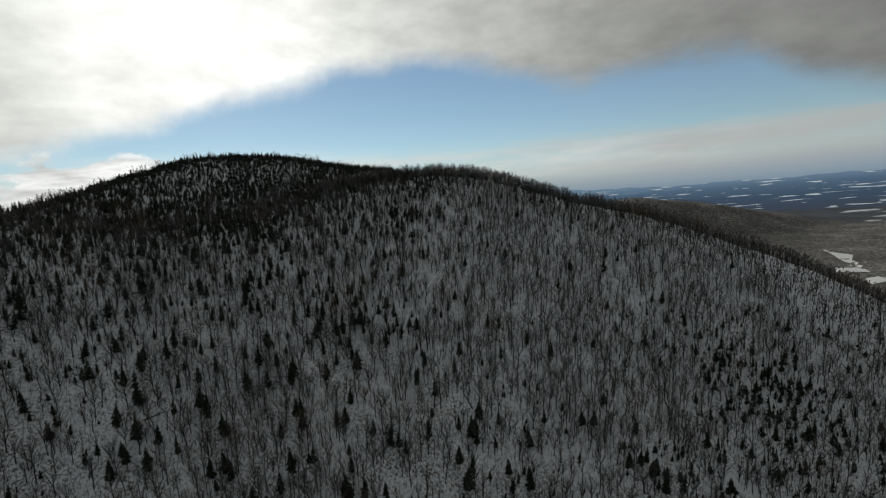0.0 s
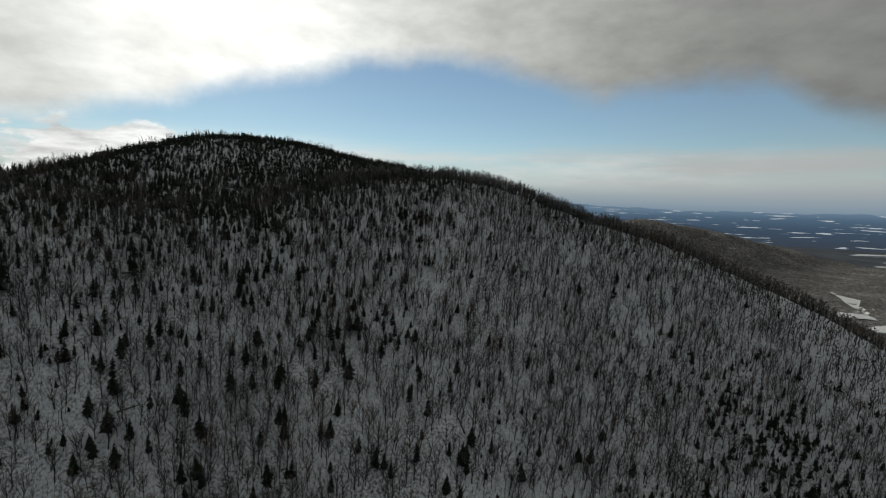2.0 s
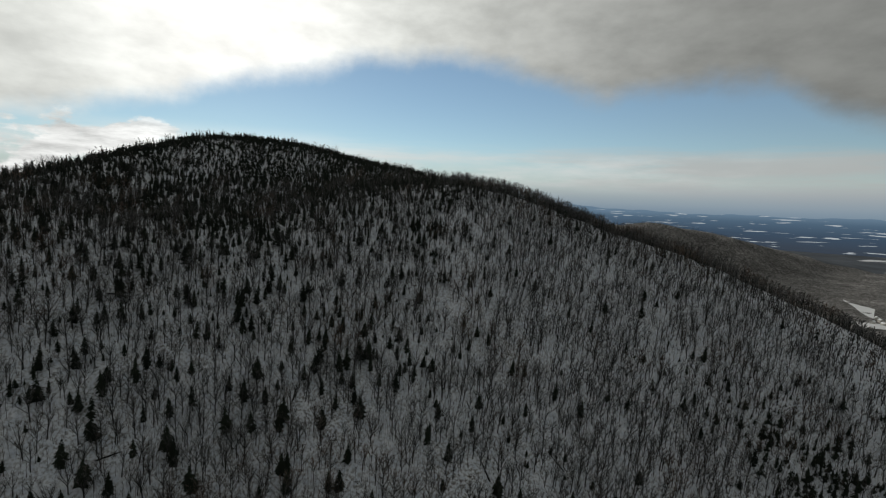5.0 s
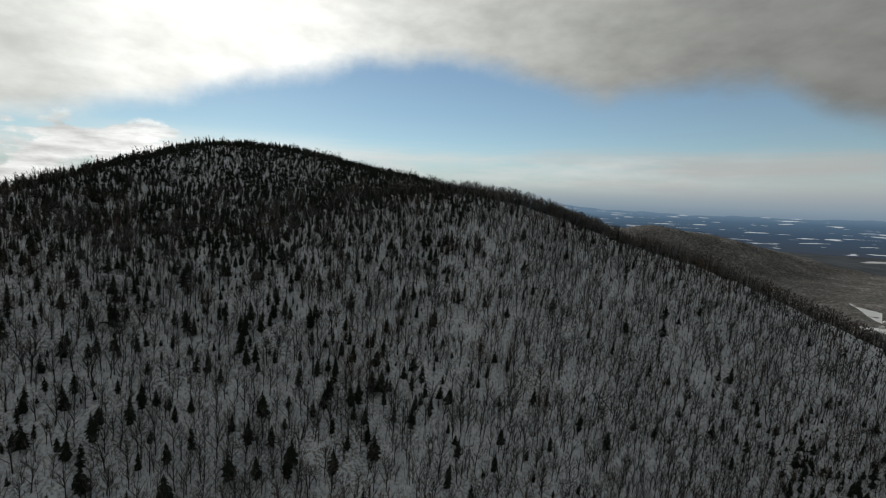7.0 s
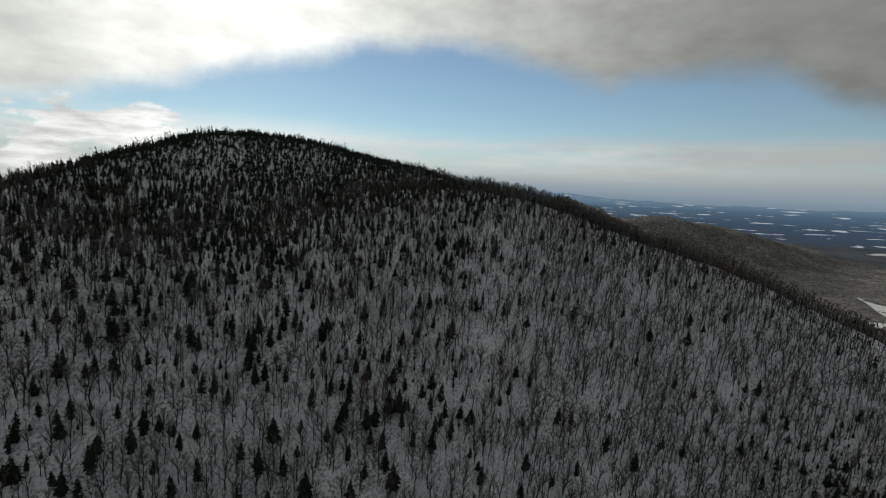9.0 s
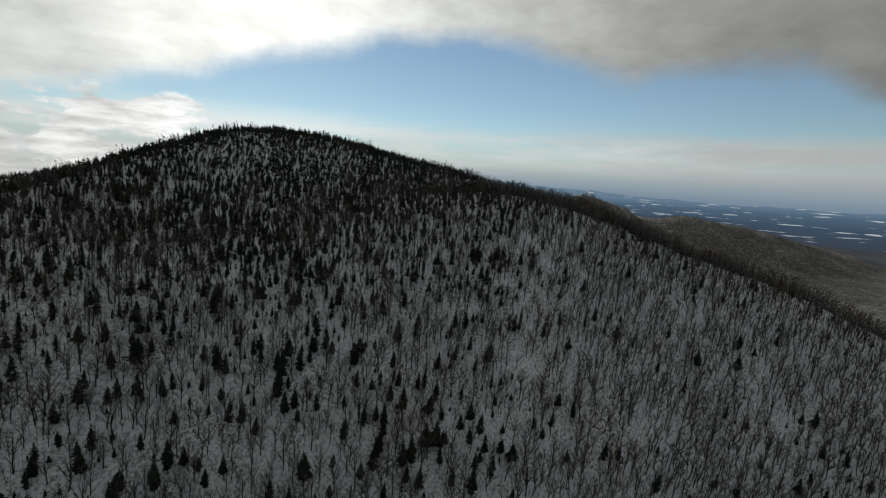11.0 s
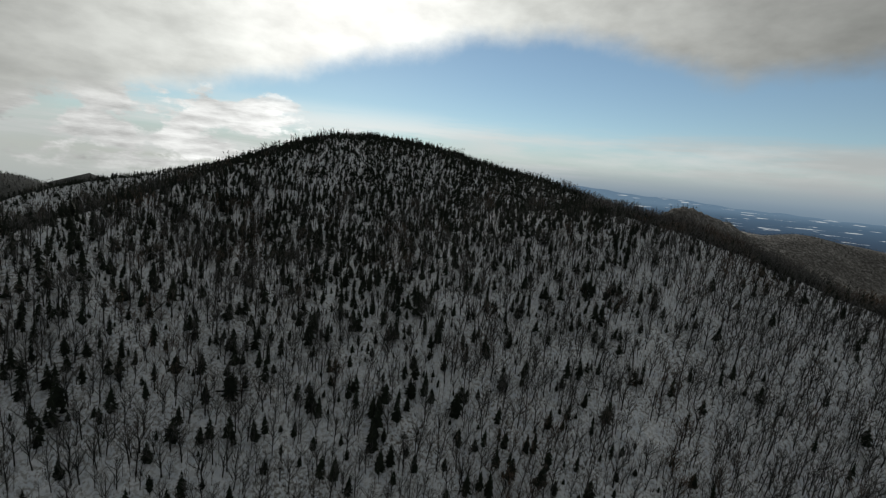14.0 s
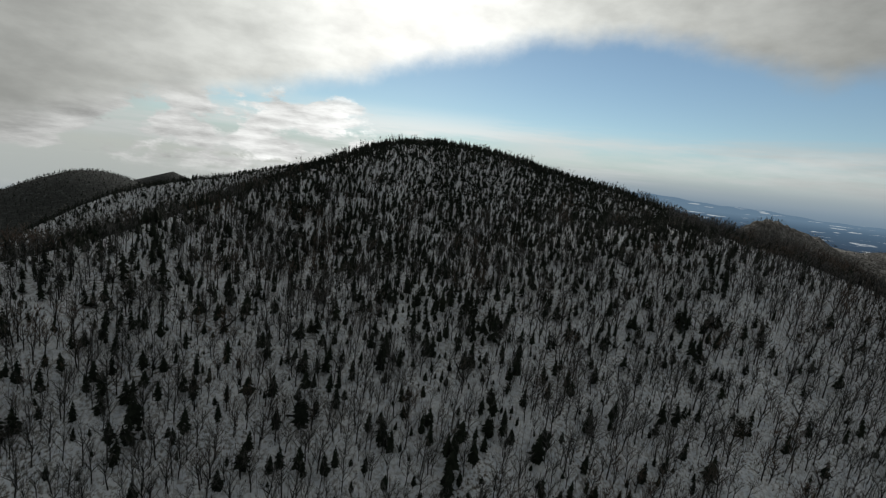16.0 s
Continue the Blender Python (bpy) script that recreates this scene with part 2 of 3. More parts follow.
def height(x, y):
    x, y = np.asarray(x, float), np.asarray(y, float)
    z = np.full(np.broadcast(x, y).shape, PLAIN)
    for a, cx, cy, sx, sy, turn in HILLS:
        c, s = math.cos(turn), math.sin(turn)
        u, v = ((x - cx) * c + (y - cy) * s) / sx, (-(x - cx) * s + (y - cy) * c) / sy
        z = z + a * np.exp(-0.5 * (u * u + v * v))
    # gullies and small unevenness
    z = z + 1.6 * np.sin(x / 23 + 1.3 * np.sin(y / 57)) * np.sin(y / 41 + 0.7) + 0.8 * np.sin(x / 9.1 + y / 13) * np.sin(y / 11.3 - x / 17)
    return z


def mesh_of(name, verts, tris, mats, index=None, smooth=False):
    me = bpy.data.meshes.new(name)
    me.vertices.add(len(verts))
    me.vertices.foreach_set("co", np.asarray(verts, np.float32).ravel())
    n = len(tris)
    tris = np.asarray(tris, np.int32)
    k = tris.shape[1]
    me.loops.add(n * k)
    me.loops.foreach_set("vertex_index", tris.ravel())
    me.polygons.add(n)
    me.polygons.foreach_set("loop_start", np.arange(0, n * k, k, dtype=np.int32))
    for mat in mats:
        me.materials.append(mat)
    if index is not None:
        me.polygons.foreach_set("material_index", np.asarray(index, np.int32))
    me.polygons.foreach_set("use_smooth", np.full(n, smooth))
    me.update(calc_edges=True)
    me.validate()
    return me


def spaced(lo, a, b, hi, fine, grow):
    """Coordinates: evenly fine from a to b, ever wider out to lo and hi."""
    mid = list(np.arange(a, b + 0.1, fine))
    d, v, left = fine, a, []
    while v > lo:
        d *= grow
        v -= d
        left.append(v)
    d, v, right = fine, b, []
    while v < hi:
        d *= grow
        v += d
        right.append(v)
    return np.array(left[::-1] + mid + right)


def build_ground():
    xs, ys = spaced(-2300, -640, 380, 4500, 7, 1.09), spaced(-1500, 40, 1000, 4500, 7, 1.09)
    X, Y = np.meshgrid(xs, ys)
    verts = np.stack([X, Y, height(X, Y)], -1).reshape(-1, 3)
    w, h = len(xs), len(ys)
    i = (np.arange(h - 1)[:, None] * w + np.arange(w - 1)).ravel()
    quads = np.stack([i, i + 1, i + w + 1, i + w], 1)
    mid = verts[quads].mean(1)
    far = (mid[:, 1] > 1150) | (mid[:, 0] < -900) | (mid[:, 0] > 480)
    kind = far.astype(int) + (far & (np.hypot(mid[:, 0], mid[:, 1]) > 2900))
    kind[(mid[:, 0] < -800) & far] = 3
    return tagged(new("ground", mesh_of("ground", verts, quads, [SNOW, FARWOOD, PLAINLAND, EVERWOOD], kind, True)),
                  "snow-covered forest floor of a steep mountain and valley", "ground", kind="structure")


ground = build_ground()


# ---- trees ----
def tube(path, radii, sides=3):
    """A tapered limb along a path; the last radius may be 0 for a tip."""
    verts, tris = [], []
    path = [Vector(p) for p in path]
    for k, p in enumerate(path):
        d = (path[min(k + 1, len(path) - 1)] - path[max(k - 1, 0)]).normalized()
        a = d.orthogonal().normalized()
        b = d.cross(a)
        for s in range(sides):
            w = 2 * math.pi * s / sides
            verts.append(p + radii[k] * (a * math.cos(w) + b * math.sin(w)))
    for k in range(len(path) - 1):
        for s in range(sides):
            i, j = k * sides + s, k * sides + (s + 1) % sides
            tris.append((i, j, j + sides))
            if radii[k + 1] > 0.001:
                tris.append((i, j + sides, i + sides))
    return verts, tris


class Soup:
    def __init__(self):
        self.v, self.t, self.i = [], [], []

    def add(self, verts, tris, mat):
        o = len(self.v)
        self.v += [tuple(p) for p in verts]
        self.t += [tuple(a + o for a in t) for t in tris]
        self.i += [mat] * len(tris)

    def arrays(self):
        return np.array(self.v, float), np.array(self.t, int), np.array(self.i, int)


def bare_tree(seed, lod, tall=15.0):
    """A leafless hardwood: a crooked trunk that forks into rising limbs with fine twigs. Material 0 bark, 1 twigs."""
    r = random.Random(seed)
    s = Soup()
    lean = Vector((r.uniform(-0.07, 0.07), r.uniform(-0.07, 0.07), 0))
    top = tall * r.uniform(0.72, 0.84)
    levels = (0, 0.35, 0.7, 1.0) if lod == 0 else (0, 0.5, 1.0) if lod == 1 else (0, 1.0)
    base = 0.29 * tall / 15 * (1, 1.15, 1.6)[lod]
    spine = [Vector((0, 0, -0.6))]
    for f in levels[1:]:
        spine.append(lean * top * f + Vector((r.uniform(-0.25, 0.25), r.uniform(-0.25, 0.25), top * f)))
    s.add(*tube(spine, [base * (1 - (0.72 if lod < 2 else 1.0) * f) for f in levels]), 0)

    def at(f):
        for k in range(len(levels) - 1):
            if f <= levels[k + 1]:
                return spine[k].lerp(spine[k + 1], (f - levels[k]) / (levels[k + 1] - levels[k]))
        return spine[-1]

    limbs = (9, 6, 3)[lod]
    turn = r.uniform(0, 6.28)
    for k in range(limbs):
        f = r.uniform(0.28, 0.85) if k else 1.0
        p = at(f)
        turn += 2.4 + r.uniform(-0.4, 0.4)
        out = r.uniform(0.3, 0.85) if k else 0.15
        d = Vector((math.cos(turn) * out, math.sin(turn) * out, 1)).normalized()
        long = (tall - p.z) * r.uniform(0.75, 1.05) / max(d.z, 0.5) * (0.75 if f < 0.6 else 1)
        mid = p + d * long * 0.5 + Vector((r.uniform(-0.3, 0.3), r.uniform(-0.3, 0.3), 0))
        end = p + d * long + Vector((0, 0, 0.06 * long))
        rad = base * 0.5 * (1.15 - 0.5 * f)
        if lod == 0:
            s.add(*tube([p, mid, end], [rad, rad * 0.6, 0.0]), 0)
        elif lod == 1:
            s.add(*tube([p, end], [rad * 1.1, 0.0]), 0)
        else:
            side = Vector((-d.y, d.x, 0)).normalized() * rad * 1.2
            s.add([p - side, p + side, end], [(0, 1, 2)], 0)
        for q in range((17, 9, 4)[lod]):
            g = r.uniform(0.25, 1.0)
            a = p.lerp(mid, g * 2) if g < 0.5 else mid.lerp(end, g * 2 - 1)
            w = r.uniform(0, 6.28)
            dd = (d * 1.15 + Vector((math.cos(w), math.sin(w), r.uniform(-0.1, 0.5)))).normalized()
            ll = r.uniform(1.0, 2.4) * tall / 15 * (1, 1.2, 1.5)[lod]
            sd = dd.cross(Vector((r.uniform(-1, 1), r.uniform(-1, 1), r.uniform(-1, 1)))).normalized() * r.uniform(0.035, 0.09) * (1, 2.3, 6.0)[lod]
            s.add([a - sd, a + sd, a + dd * ll], [(0, 1, 2)], 1)
    return s


def spruce(seed, lod, tall=11.0):
    """A narrow conifer: a trunk and whorls of drooping boughs. Material 0 bark, 1 needles."""
    r = random.Random(seed)
    s = Soup()
    s.add(*tube([(0, 0, -0.5), (0, 0, tall * 0.97)], [0.16, 0.0]), 0)
    wide = tall * r.uniform(0.16, 0.27)
    layers, boughs = ((14, 8), (9, 5), (5, 3))[lod]
    low = r.uniform(0.1, 0.42)
    for k in range(layers):
        g = k / (layers - 1)
        f = low + (0.98 - low) * g
        rad = wide * (1 - g) ** 0.7 * min(1.0, 0.62 + 1.6 * g) * r.uniform(0.78, 1.15) + 0.12
        for b in range(boughs):
            if r.random() < 0.12:
                continue
            w = 6.283 * (b + 0.5 * (k % 2) + r.uniform(-0.25, 0.25)) / boughs
            rr = rad * r.uniform(0.62, 1.28)
            c, n = math.cos(w), math.sin(w)
            z = tall * f
            drop = rr * (r.uniform(0.25, 0.5), r.uniform(0.5, 0.8), r.uniform(0.8, 1.2))[lod]
            half = rr * r.uniform(0.3, 0.46) * (1, 1.2, 1.9)[lod]
            up = tall * (0.035, 0.06, 0.09)[lod]
            root = (0, 0, z + up)
            l1 = (c * rr * 0.55 - n * half, n * rr * 0.55 + c * half, z - drop * 0.55)
            l2 = (c * rr * 0.55 + n * half, n * rr * 0.55 - c * half, z - drop * 0.6)
            tip = (c * rr, n * rr, z - drop)
            if lod == 2:
                s.add([root, (c * rr * 0.9 - n * half, n * rr * 0.9 + c * half, z - drop), (c * rr * 0.9 + n * half, n * rr * 0.9 - c * half, z - drop)], [(0, 1, 2)], 1)
            else:
                s.add([root, l1, l2, tip], [(0, 1, 3), (0, 3, 2)], 1)
    s.add([(0.12, 0, tall * 0.93), (-0.1, 0.1, tall * 0.93), (-0.1, -0.1, tall * 0.93), (0, 0, tall)], [(0, 1, 3), (1, 2, 3), (2, 0, 3)], 1)
    return s


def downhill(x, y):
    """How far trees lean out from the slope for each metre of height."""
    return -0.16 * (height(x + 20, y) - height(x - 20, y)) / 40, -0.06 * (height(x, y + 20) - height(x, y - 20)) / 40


def scatter(kinds, places, scales, rng):
    """One vertex and triangle array out of templates set at many places."""
    V, T, I, o = [], [], [], 0
    pick = rng.integers(0, len(kinds), len(places))
    for k, (v, t, i) in enumerate(kinds):
        sel = np.where(pick == k)[0]
        if not len(sel):
            continue
        a = rng.uniform(0, 6.283, len(sel))
        c, s = np.cos(a)[:, None], np.sin(a)[:, None]
        wide = scales[sel][:, None] * rng.uniform(0.85, 1.2, len(sel))[:, None]
        z = v[:, 2] * scales[sel][:, None]
        x, y = v[:, 0] * wide, v[:, 1] * wide
        p = places[sel]
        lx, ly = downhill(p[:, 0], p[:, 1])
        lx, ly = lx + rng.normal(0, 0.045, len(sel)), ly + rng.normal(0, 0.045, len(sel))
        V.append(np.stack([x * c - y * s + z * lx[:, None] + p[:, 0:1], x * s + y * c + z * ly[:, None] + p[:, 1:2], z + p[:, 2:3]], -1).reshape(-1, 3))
        T.append((t[None] + (o + np.arange(len(sel)) * len(v))[:, None, None]).reshape(-1, 3))
        I.append(np.tile(i, len(sel)))
        o += len(v) * len(sel)
    return np.concatenate(V), np.concatenate(T), np.concatenate(I)


def patch(x, y, scale, seed):
    """Smooth noise from 0 to 1 over the plan, from sines."""
    g = np.random.default_rng(seed)
    v = 0
    for k in range(7):
        a, f, ph = g.uniform(0, 6.283), g.uniform(0.6, 1.9) / scale, g.uniform(0, 6.283)
        v = v + np.sin((x * math.cos(a) + y * math.sin(a)) * f * 6.283 + ph)
    return 0.5 + v / 7


def jittered(x0, x1, y0, y1, gap, rng):
    X, Y = np.meshgrid(np.arange(x0, x1, gap), np.arange(y0, y1, gap))
    X, Y = X.ravel(), Y.ravel()
    return X + rng.uniform(-0.55, 0.55, X.size) * gap, Y + rng.uniform(-0.55, 0.55, X.size) * gap


rng = np.random.default_rng(7)


def facing(x, y, slack):
    """Which spots the ridge does not hide from high over the foot of the hill."""
    seen = np.zeros(len(x), bool)
    z = height(x, y) + slack
    for ex, ey, ez in ((-30.0, 70.0, 135.0), (-66.0, 129.0, 152.0)):
        ok = np.ones(len(x), bool)
        for f in np.linspace(0.35, 0.97, 22):
            ok &= height(ex + (x - ex) * f, ey + (y - ey) * f) < ez + (z - ez) * f + 1.0
        seen |= ok
    return seen


# spruces that stand out: on the lower slope, and across the middle of the face
SPRUCES = [(118, 353), (-14, 272), (156, 297), (48, 283), (180, 330), (-24, 204), (-131, 191), (-128, 200), (154, 372), (-56, 211), (-54, 203), (-136, 270), (-116, 281), (-32, 295), (59, 230), (218, 291), (185, 290), (-8, 307), (56, 351), (-80, 285), (-50, 343), (-60, 317), (-75, 300), (-147, 273)]
SPRUCES += [(-151, 294), (-188, 289), (16, 374), (-217, 231), (-127, 254), (-114, 267), (-106, 274), (-96, 272), (-204, 244), (-225, 230), (-154, 248), (22, 329), (-173, 242), (-188, 238), (-19, 319), (-192, 270), (-123, 269), (-74, 350), (-143, 260), (-62, 339), (-110, 286), (-118, 333), (-147, 300)]


def forest():
    bx, by = jittered(-980, 640, 15, 1400, 3.95, rng)
    near = np.hypot(bx + 50, by - 110)
    wedge = (np.degrees(np.arctan2(bx + 30, by + 20)) < 57) & (np.degrees(np.arctan2(bx + 50, by - 75)) > -84)
    thin = patch(bx, by, 90, 3) * 0.3 + patch(bx, by, 24, 4) * 0.7
    high = np.clip((height(bx, by) - 50) / 85, 0, 1)
    top = np.clip((height(bx, by) - 100) / 50, 0, 1)
    left = np.clip((-40 - bx) / 60, 0, 1) * np.clip((by - 200) / 40, 0, 1)
    west = np.clip((20 - bx) / 60, 0, 1) * np.clip((330 - by) / 60, 0, 1)
    stand = 0.75 * np.exp(-((bx - 225) / 55) ** 2 - ((by - 285) / 45) ** 2)
    keep = wedge & np.where(bx < -280, facing(bx, by, 36), facing(bx, by, 24)) & (rng.uniform(0, 1, bx.size) < 2.9 * thin - 0.68 + 0.9 * high + 0.6 * top + 0.5 * west + 0.35 * left + 0.8 * (bx < -420) + stand + 0.28 * np.clip((bx - 10) / 40, 0, 1) * np.clip((by - 225) / 40, 0, 1) + 0.12 * np.clip((-240 - bx) / 80, 0, 1) * np.clip((by - 250) / 60, 0, 1) - np.clip((near - 600) / 1500, 0, 0.25))
    # open spots round the singled-out spruces
    for px, py in SPRUCES:
        keep &= np.hypot(bx - px, by - py) > 2.2
    bx, by, near, high, stand, top = bx[keep], by[keep], near[keep], high[keep], stand[keep], top[keep]
    left = left[keep]
    # spruces: clumps, the upper ridge, a dense stand low on the slope, and single trees
    clump = patch(bx, by, 120, 11) + 0.5 * patch(bx, by, 30, 12)
    is_spruce = rng.uniform(0, 1, bx.size) < 0.1 + 0.1 * left + 0.5 * (bx < -420) + 0.1 * np.exp(-((bx + 140) / 170) ** 2 - ((by - 330) / 110) ** 2) + 0.8 * np.clip(clump - 0.84, 0, 1) + np.clip(1.2 * patch(bx, by, 45, 14) - 0.05, 0, 1) * 0.95 * high + 0.4 * top + stand
    # few spruces among the hardwoods of the shoulder
    shoulder = np.clip((bx - 10) / 40, 0, 1) * np.clip((by - 235) / 30, 0, 1)
    is_spruce &= rng.uniform(0, 1, bx.size) > 0.75 * shoulder * (1 - np.clip(1.4 * stand, 0, 1))
    behind = ~facing(bx, by, 9)
    is_spruce |= behind & (rng.uniform(0, 1, bx.size) < 0.65)
    px, py = np.array(SPRUCES, float).T
    bx, by = np.concatenate([bx, px]), np.concatenate([by, py])
    near = np.concatenate([near, np.full(len(px), -1.0)])
    is_spruce = np.concatenate([is_spruce, np.full(len(px), True)])
    return bx, by, near, is_spruce


fx, fy, fnear, fspruce = forest()
fz = height(fx, fy)
place = np.stack([fx, fy, fz - 0.1], 1)


def tree_thing(name, soup, mats, label, group):
    """One tree as a thing: an Empty at its foot with a trunk and a crown."""
    v, t, i = soup.arrays()
    ob = tagged(new(name), label, "tree", group)
    first = i == 0
    if name == "bare_tree":
        first = np.arange(len(t)) < 18
    for part_name, sel in (("trunk", first), ("crown", ~first)):
        used, inv = np.unique(t[sel], return_inverse=True)
        child = new(part_name, mesh_of(part_name, v[used], inv.reshape(-1, 3), mats, i[sel]))
        child.parent = ob
    return ob


def build_forest():
    order = np.argsort(np.where(fnear < 0, -1, np.hypot(fx + 55, fy - 190)))
    singles = {False: [], True: []}
    for k in order:
        g = singles[bool(fspruce[k])]
        if len(g) < (300, 220)[bool(fspruce[k])]:
            g.append(k)
    for sp, name in ((False, "bare_tree"), (True, "spruce_tree")):
        made = []
        for k in range(8):
            soup = (spruce if sp else bare_tree)(40 + k, 0, (7.5 + 0.85 * k) if sp else 8.5 + 0.75 * k)
            mats = [BARK, NEEDLE] if sp else [BARK, TWIG]
            label = "dark green narrow spruce standing in snow among bare trees" if sp else "leafless grey-brown hardwood tree on a snowy slope"
            made.append(tree_thing(name, soup, mats, label, "spruces on the slope" if sp else "bare trees on the slope"))
        for n, k in enumerate(singles[sp]):
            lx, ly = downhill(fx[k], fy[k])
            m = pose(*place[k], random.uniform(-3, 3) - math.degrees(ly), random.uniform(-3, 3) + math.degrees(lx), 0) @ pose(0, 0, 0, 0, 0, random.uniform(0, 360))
            if n < 8:
                made[n].matrix_basis = m
            else:
                copy_thing(made[n % 8], m)
    rest = np.ones(len(fx), bool)
    rest[singles[False] + singles[True]] = False
    count = 0
    for sp in (False, True):
        for lod, (lo, hi) in enumerate(((-2, 215), (215, 420), (420, 5000))):
            sel = rest & (fspruce == sp) & (fnear >= lo) & (fnear < hi)
            kinds = [(spruce if sp else bare_tree)(100 + k, lod).arrays() for k in range(8)]
            size = (0.25 + 0.85 * rng.uniform(0, 1, sel.sum()) ** 1.3) if sp else rng.uniform(0.5, 0.95, sel.sum())
            size = size * (1 - 0.12 * np.clip((place[sel, 2] - 70) / 90, 0, 1)) * np.where(place[sel, 0] < -340, 0.86, 1.0)
            v, t, i = scatter(kinds, place[sel], size, rng)
            count += len(t)
            name = "spruce_wood" if sp else "bare_wood"
            tagged(new(name, mesh_of(name, v, t, [BARK_ALL, NEEDLE_ALL if sp else TWIG_ALL], i)),
                   "dark spruces scattered through the winter wood" if sp else "leafless winter wood covering the mountain slope", "forest", kind="stuff")
    print("trees", len(fx), "tris", count, "singles", len(singles[False]), len(singles[True]))


build_forest()


def far_tree(seed):
    """A bare tree as it counts from a kilometre away: a stem and a spray of boughs."""
    r = random.Random(seed)
    s = Soup()
    s.add([(-0.3, 0, -0.5), (0.3, 0, -0.5), (0, 0.1, 9)], [(0, 1, 2)], 0)
    for k in range(7):
        w, o, z = r.uniform(0, 6.28), r.uniform(0.8, 3.2), r.uniform(4, 8)
        a = Vector((0, 0, z))
        e = Vector((math.cos(w) * o, math.sin(w) * o, z + r.uniform(3, 6)))
        d = Vector((-math.sin(w + 0.5), math.cos(w + 0.5), 0.2)) * r.uniform(0.25, 0.5)
        s.add([a + (e - a) * 0.2, a.lerp(e, 0.8) - d, a.lerp(e, 0.9) + d], [(0, 1, 2)], 1)
    return s


def far_woods():
    """The woods on the hills behind, seen from afar."""
    for x0, x1, y0, y1, gap in ((-250, 700, 1150, 1700, 12), (640, 1500, 500, 2400, 14), (-1800, -980, 350, 1700, 12)):
        x, y = jittered(x0, x1, y0, y1, gap, rng)
        keep = (height(x, y) > PLAIN + 12) & facing(x, y, 25)
        x, y = x[keep], y[keep]
        sp = rng.uniform(0, 1, x.size) < (0.8 if x1 < 0 else 0.1 + 0.25 * (patch(x, y, 200, 5) > 0.6))
        pl = np.stack([x, y, height(x, y) - 0.3], 1)
        for flag in (False, True):
            sel = sp == flag
            kinds = [(spruce(200 + k, 2) if flag else far_tree(200 + k)).arrays() for k in range(5)]
            v, t, i = scatter(kinds, pl[sel], rng.uniform(0.5, 0.85, sel.sum()), rng)
            tagged(new("far_wood", mesh_of("far_wood", v, t, [BARK_ALL, NEEDLE_ALL if flag else TWIG_ALL], i)),
                   "dark evergreens on the hills behind" if flag else "bare winter wood on the hills behind", "forest", kind="stuff")
            print("far", len(t))


far_woods()


def new_part(name, verts, tris, mat, parent, label=""):
    ob = new(name, mesh_of(name, [tuple(p) for p in verts], tris, [mat]))
    ob.parent = parent
    return tagged(ob, label)


def brush():
    """Saplings and brush under the trees."""
    x, y = jittered(-400, 300, 100, 480, 3.9, rng)
    keep = (rng.uniform(0, 1, x.size) < 1.7 * patch(x, y, 35, 21) - 0.25) & facing(x, y, 3)
    x, y = x[keep], y[keep]
    kinds = []
    for k in range(6):
        r = random.Random(300 + k)
        s = Soup()
        for q in range(8):
            w, o = r.uniform(0, 6.28), r.uniform(0.2, 0.9)
            a = Vector((math.cos(w) * 0.25, math.sin(w) * 0.25, -0.1))
            e = a + Vector((math.cos(w) * o, math.sin(w) * o, r.uniform(0.8, 2.6)))
            d = Vector((-math.sin(w + 0.6), math.cos(w + 0.6), 0)) * r.uniform(0.05, 0.12)
            s.add([a - d, a + d, e], [(0, 1, 2)], r.choice((0, 1)))
        kinds.append(s.arrays())
    v, t, i = scatter(kinds, np.stack([x, y, height(x, y)], 1), rng.uniform(0.5, 1.3, x.size), rng)
    tagged(new("brush", mesh_of("brush", v, t, [BARK_ALL, TWIG_ALL], i)), "bare saplings and brush poking through the snow", "undergrowth", kind="stuff")


brush()


def saplings():
    """Thin young poles between the trees."""
    x, y = jittered(-360, 300, 110, 420, 3.1, rng)
    keep = (rng.uniform(0, 1, x.size) < 1.5 * patch(x, y, 40, 31) - 0.1) & facing(x, y, 5)
    x, y = x[keep], y[keep]
    kinds = []
    for k in range(7):
        r = random.Random(400 + k)
        s = Soup()
        lean = Vector((r.uniform(-0.1, 0.1), r.uniform(-0.1, 0.1), 0))
        tall = r.uniform(4, 8)
        top = lean * tall + Vector((0, 0, tall))
        s.add([(-0.09, 0, -0.2), (0.09, 0, -0.2), top, (0, 0.09, -0.2)], [(0, 1, 2), (1, 3, 2)], 0)
        for q in range(9):
            f = r.uniform(0.3, 0.95)
            a = top * f
            w = r.uniform(0, 6.28)
            e = a + Vector((math.cos(w) * 0.55, math.sin(w) * 0.55, 1)) * r.uniform(0.8, 1.8)
            d = Vector((-math.sin(w + 0.6), math.cos(w + 0.6), 0)) * r.uniform(0.04, 0.1)
            s.add([a - d, a + d, e], [(0, 1, 2)], 1)
        kinds.append(s.arrays())
    v, t, i = scatter(kinds, np.stack([x, y, height(x, y)], 1), rng.uniform(0.6, 1.2, x.size), rng)
    tagged(new("saplings", mesh_of("saplings", v, t, [BARK_ALL, TWIG_ALL], i)), "thin leafless saplings between the older trees", "undergrowth", kind="stuff")


saplings()


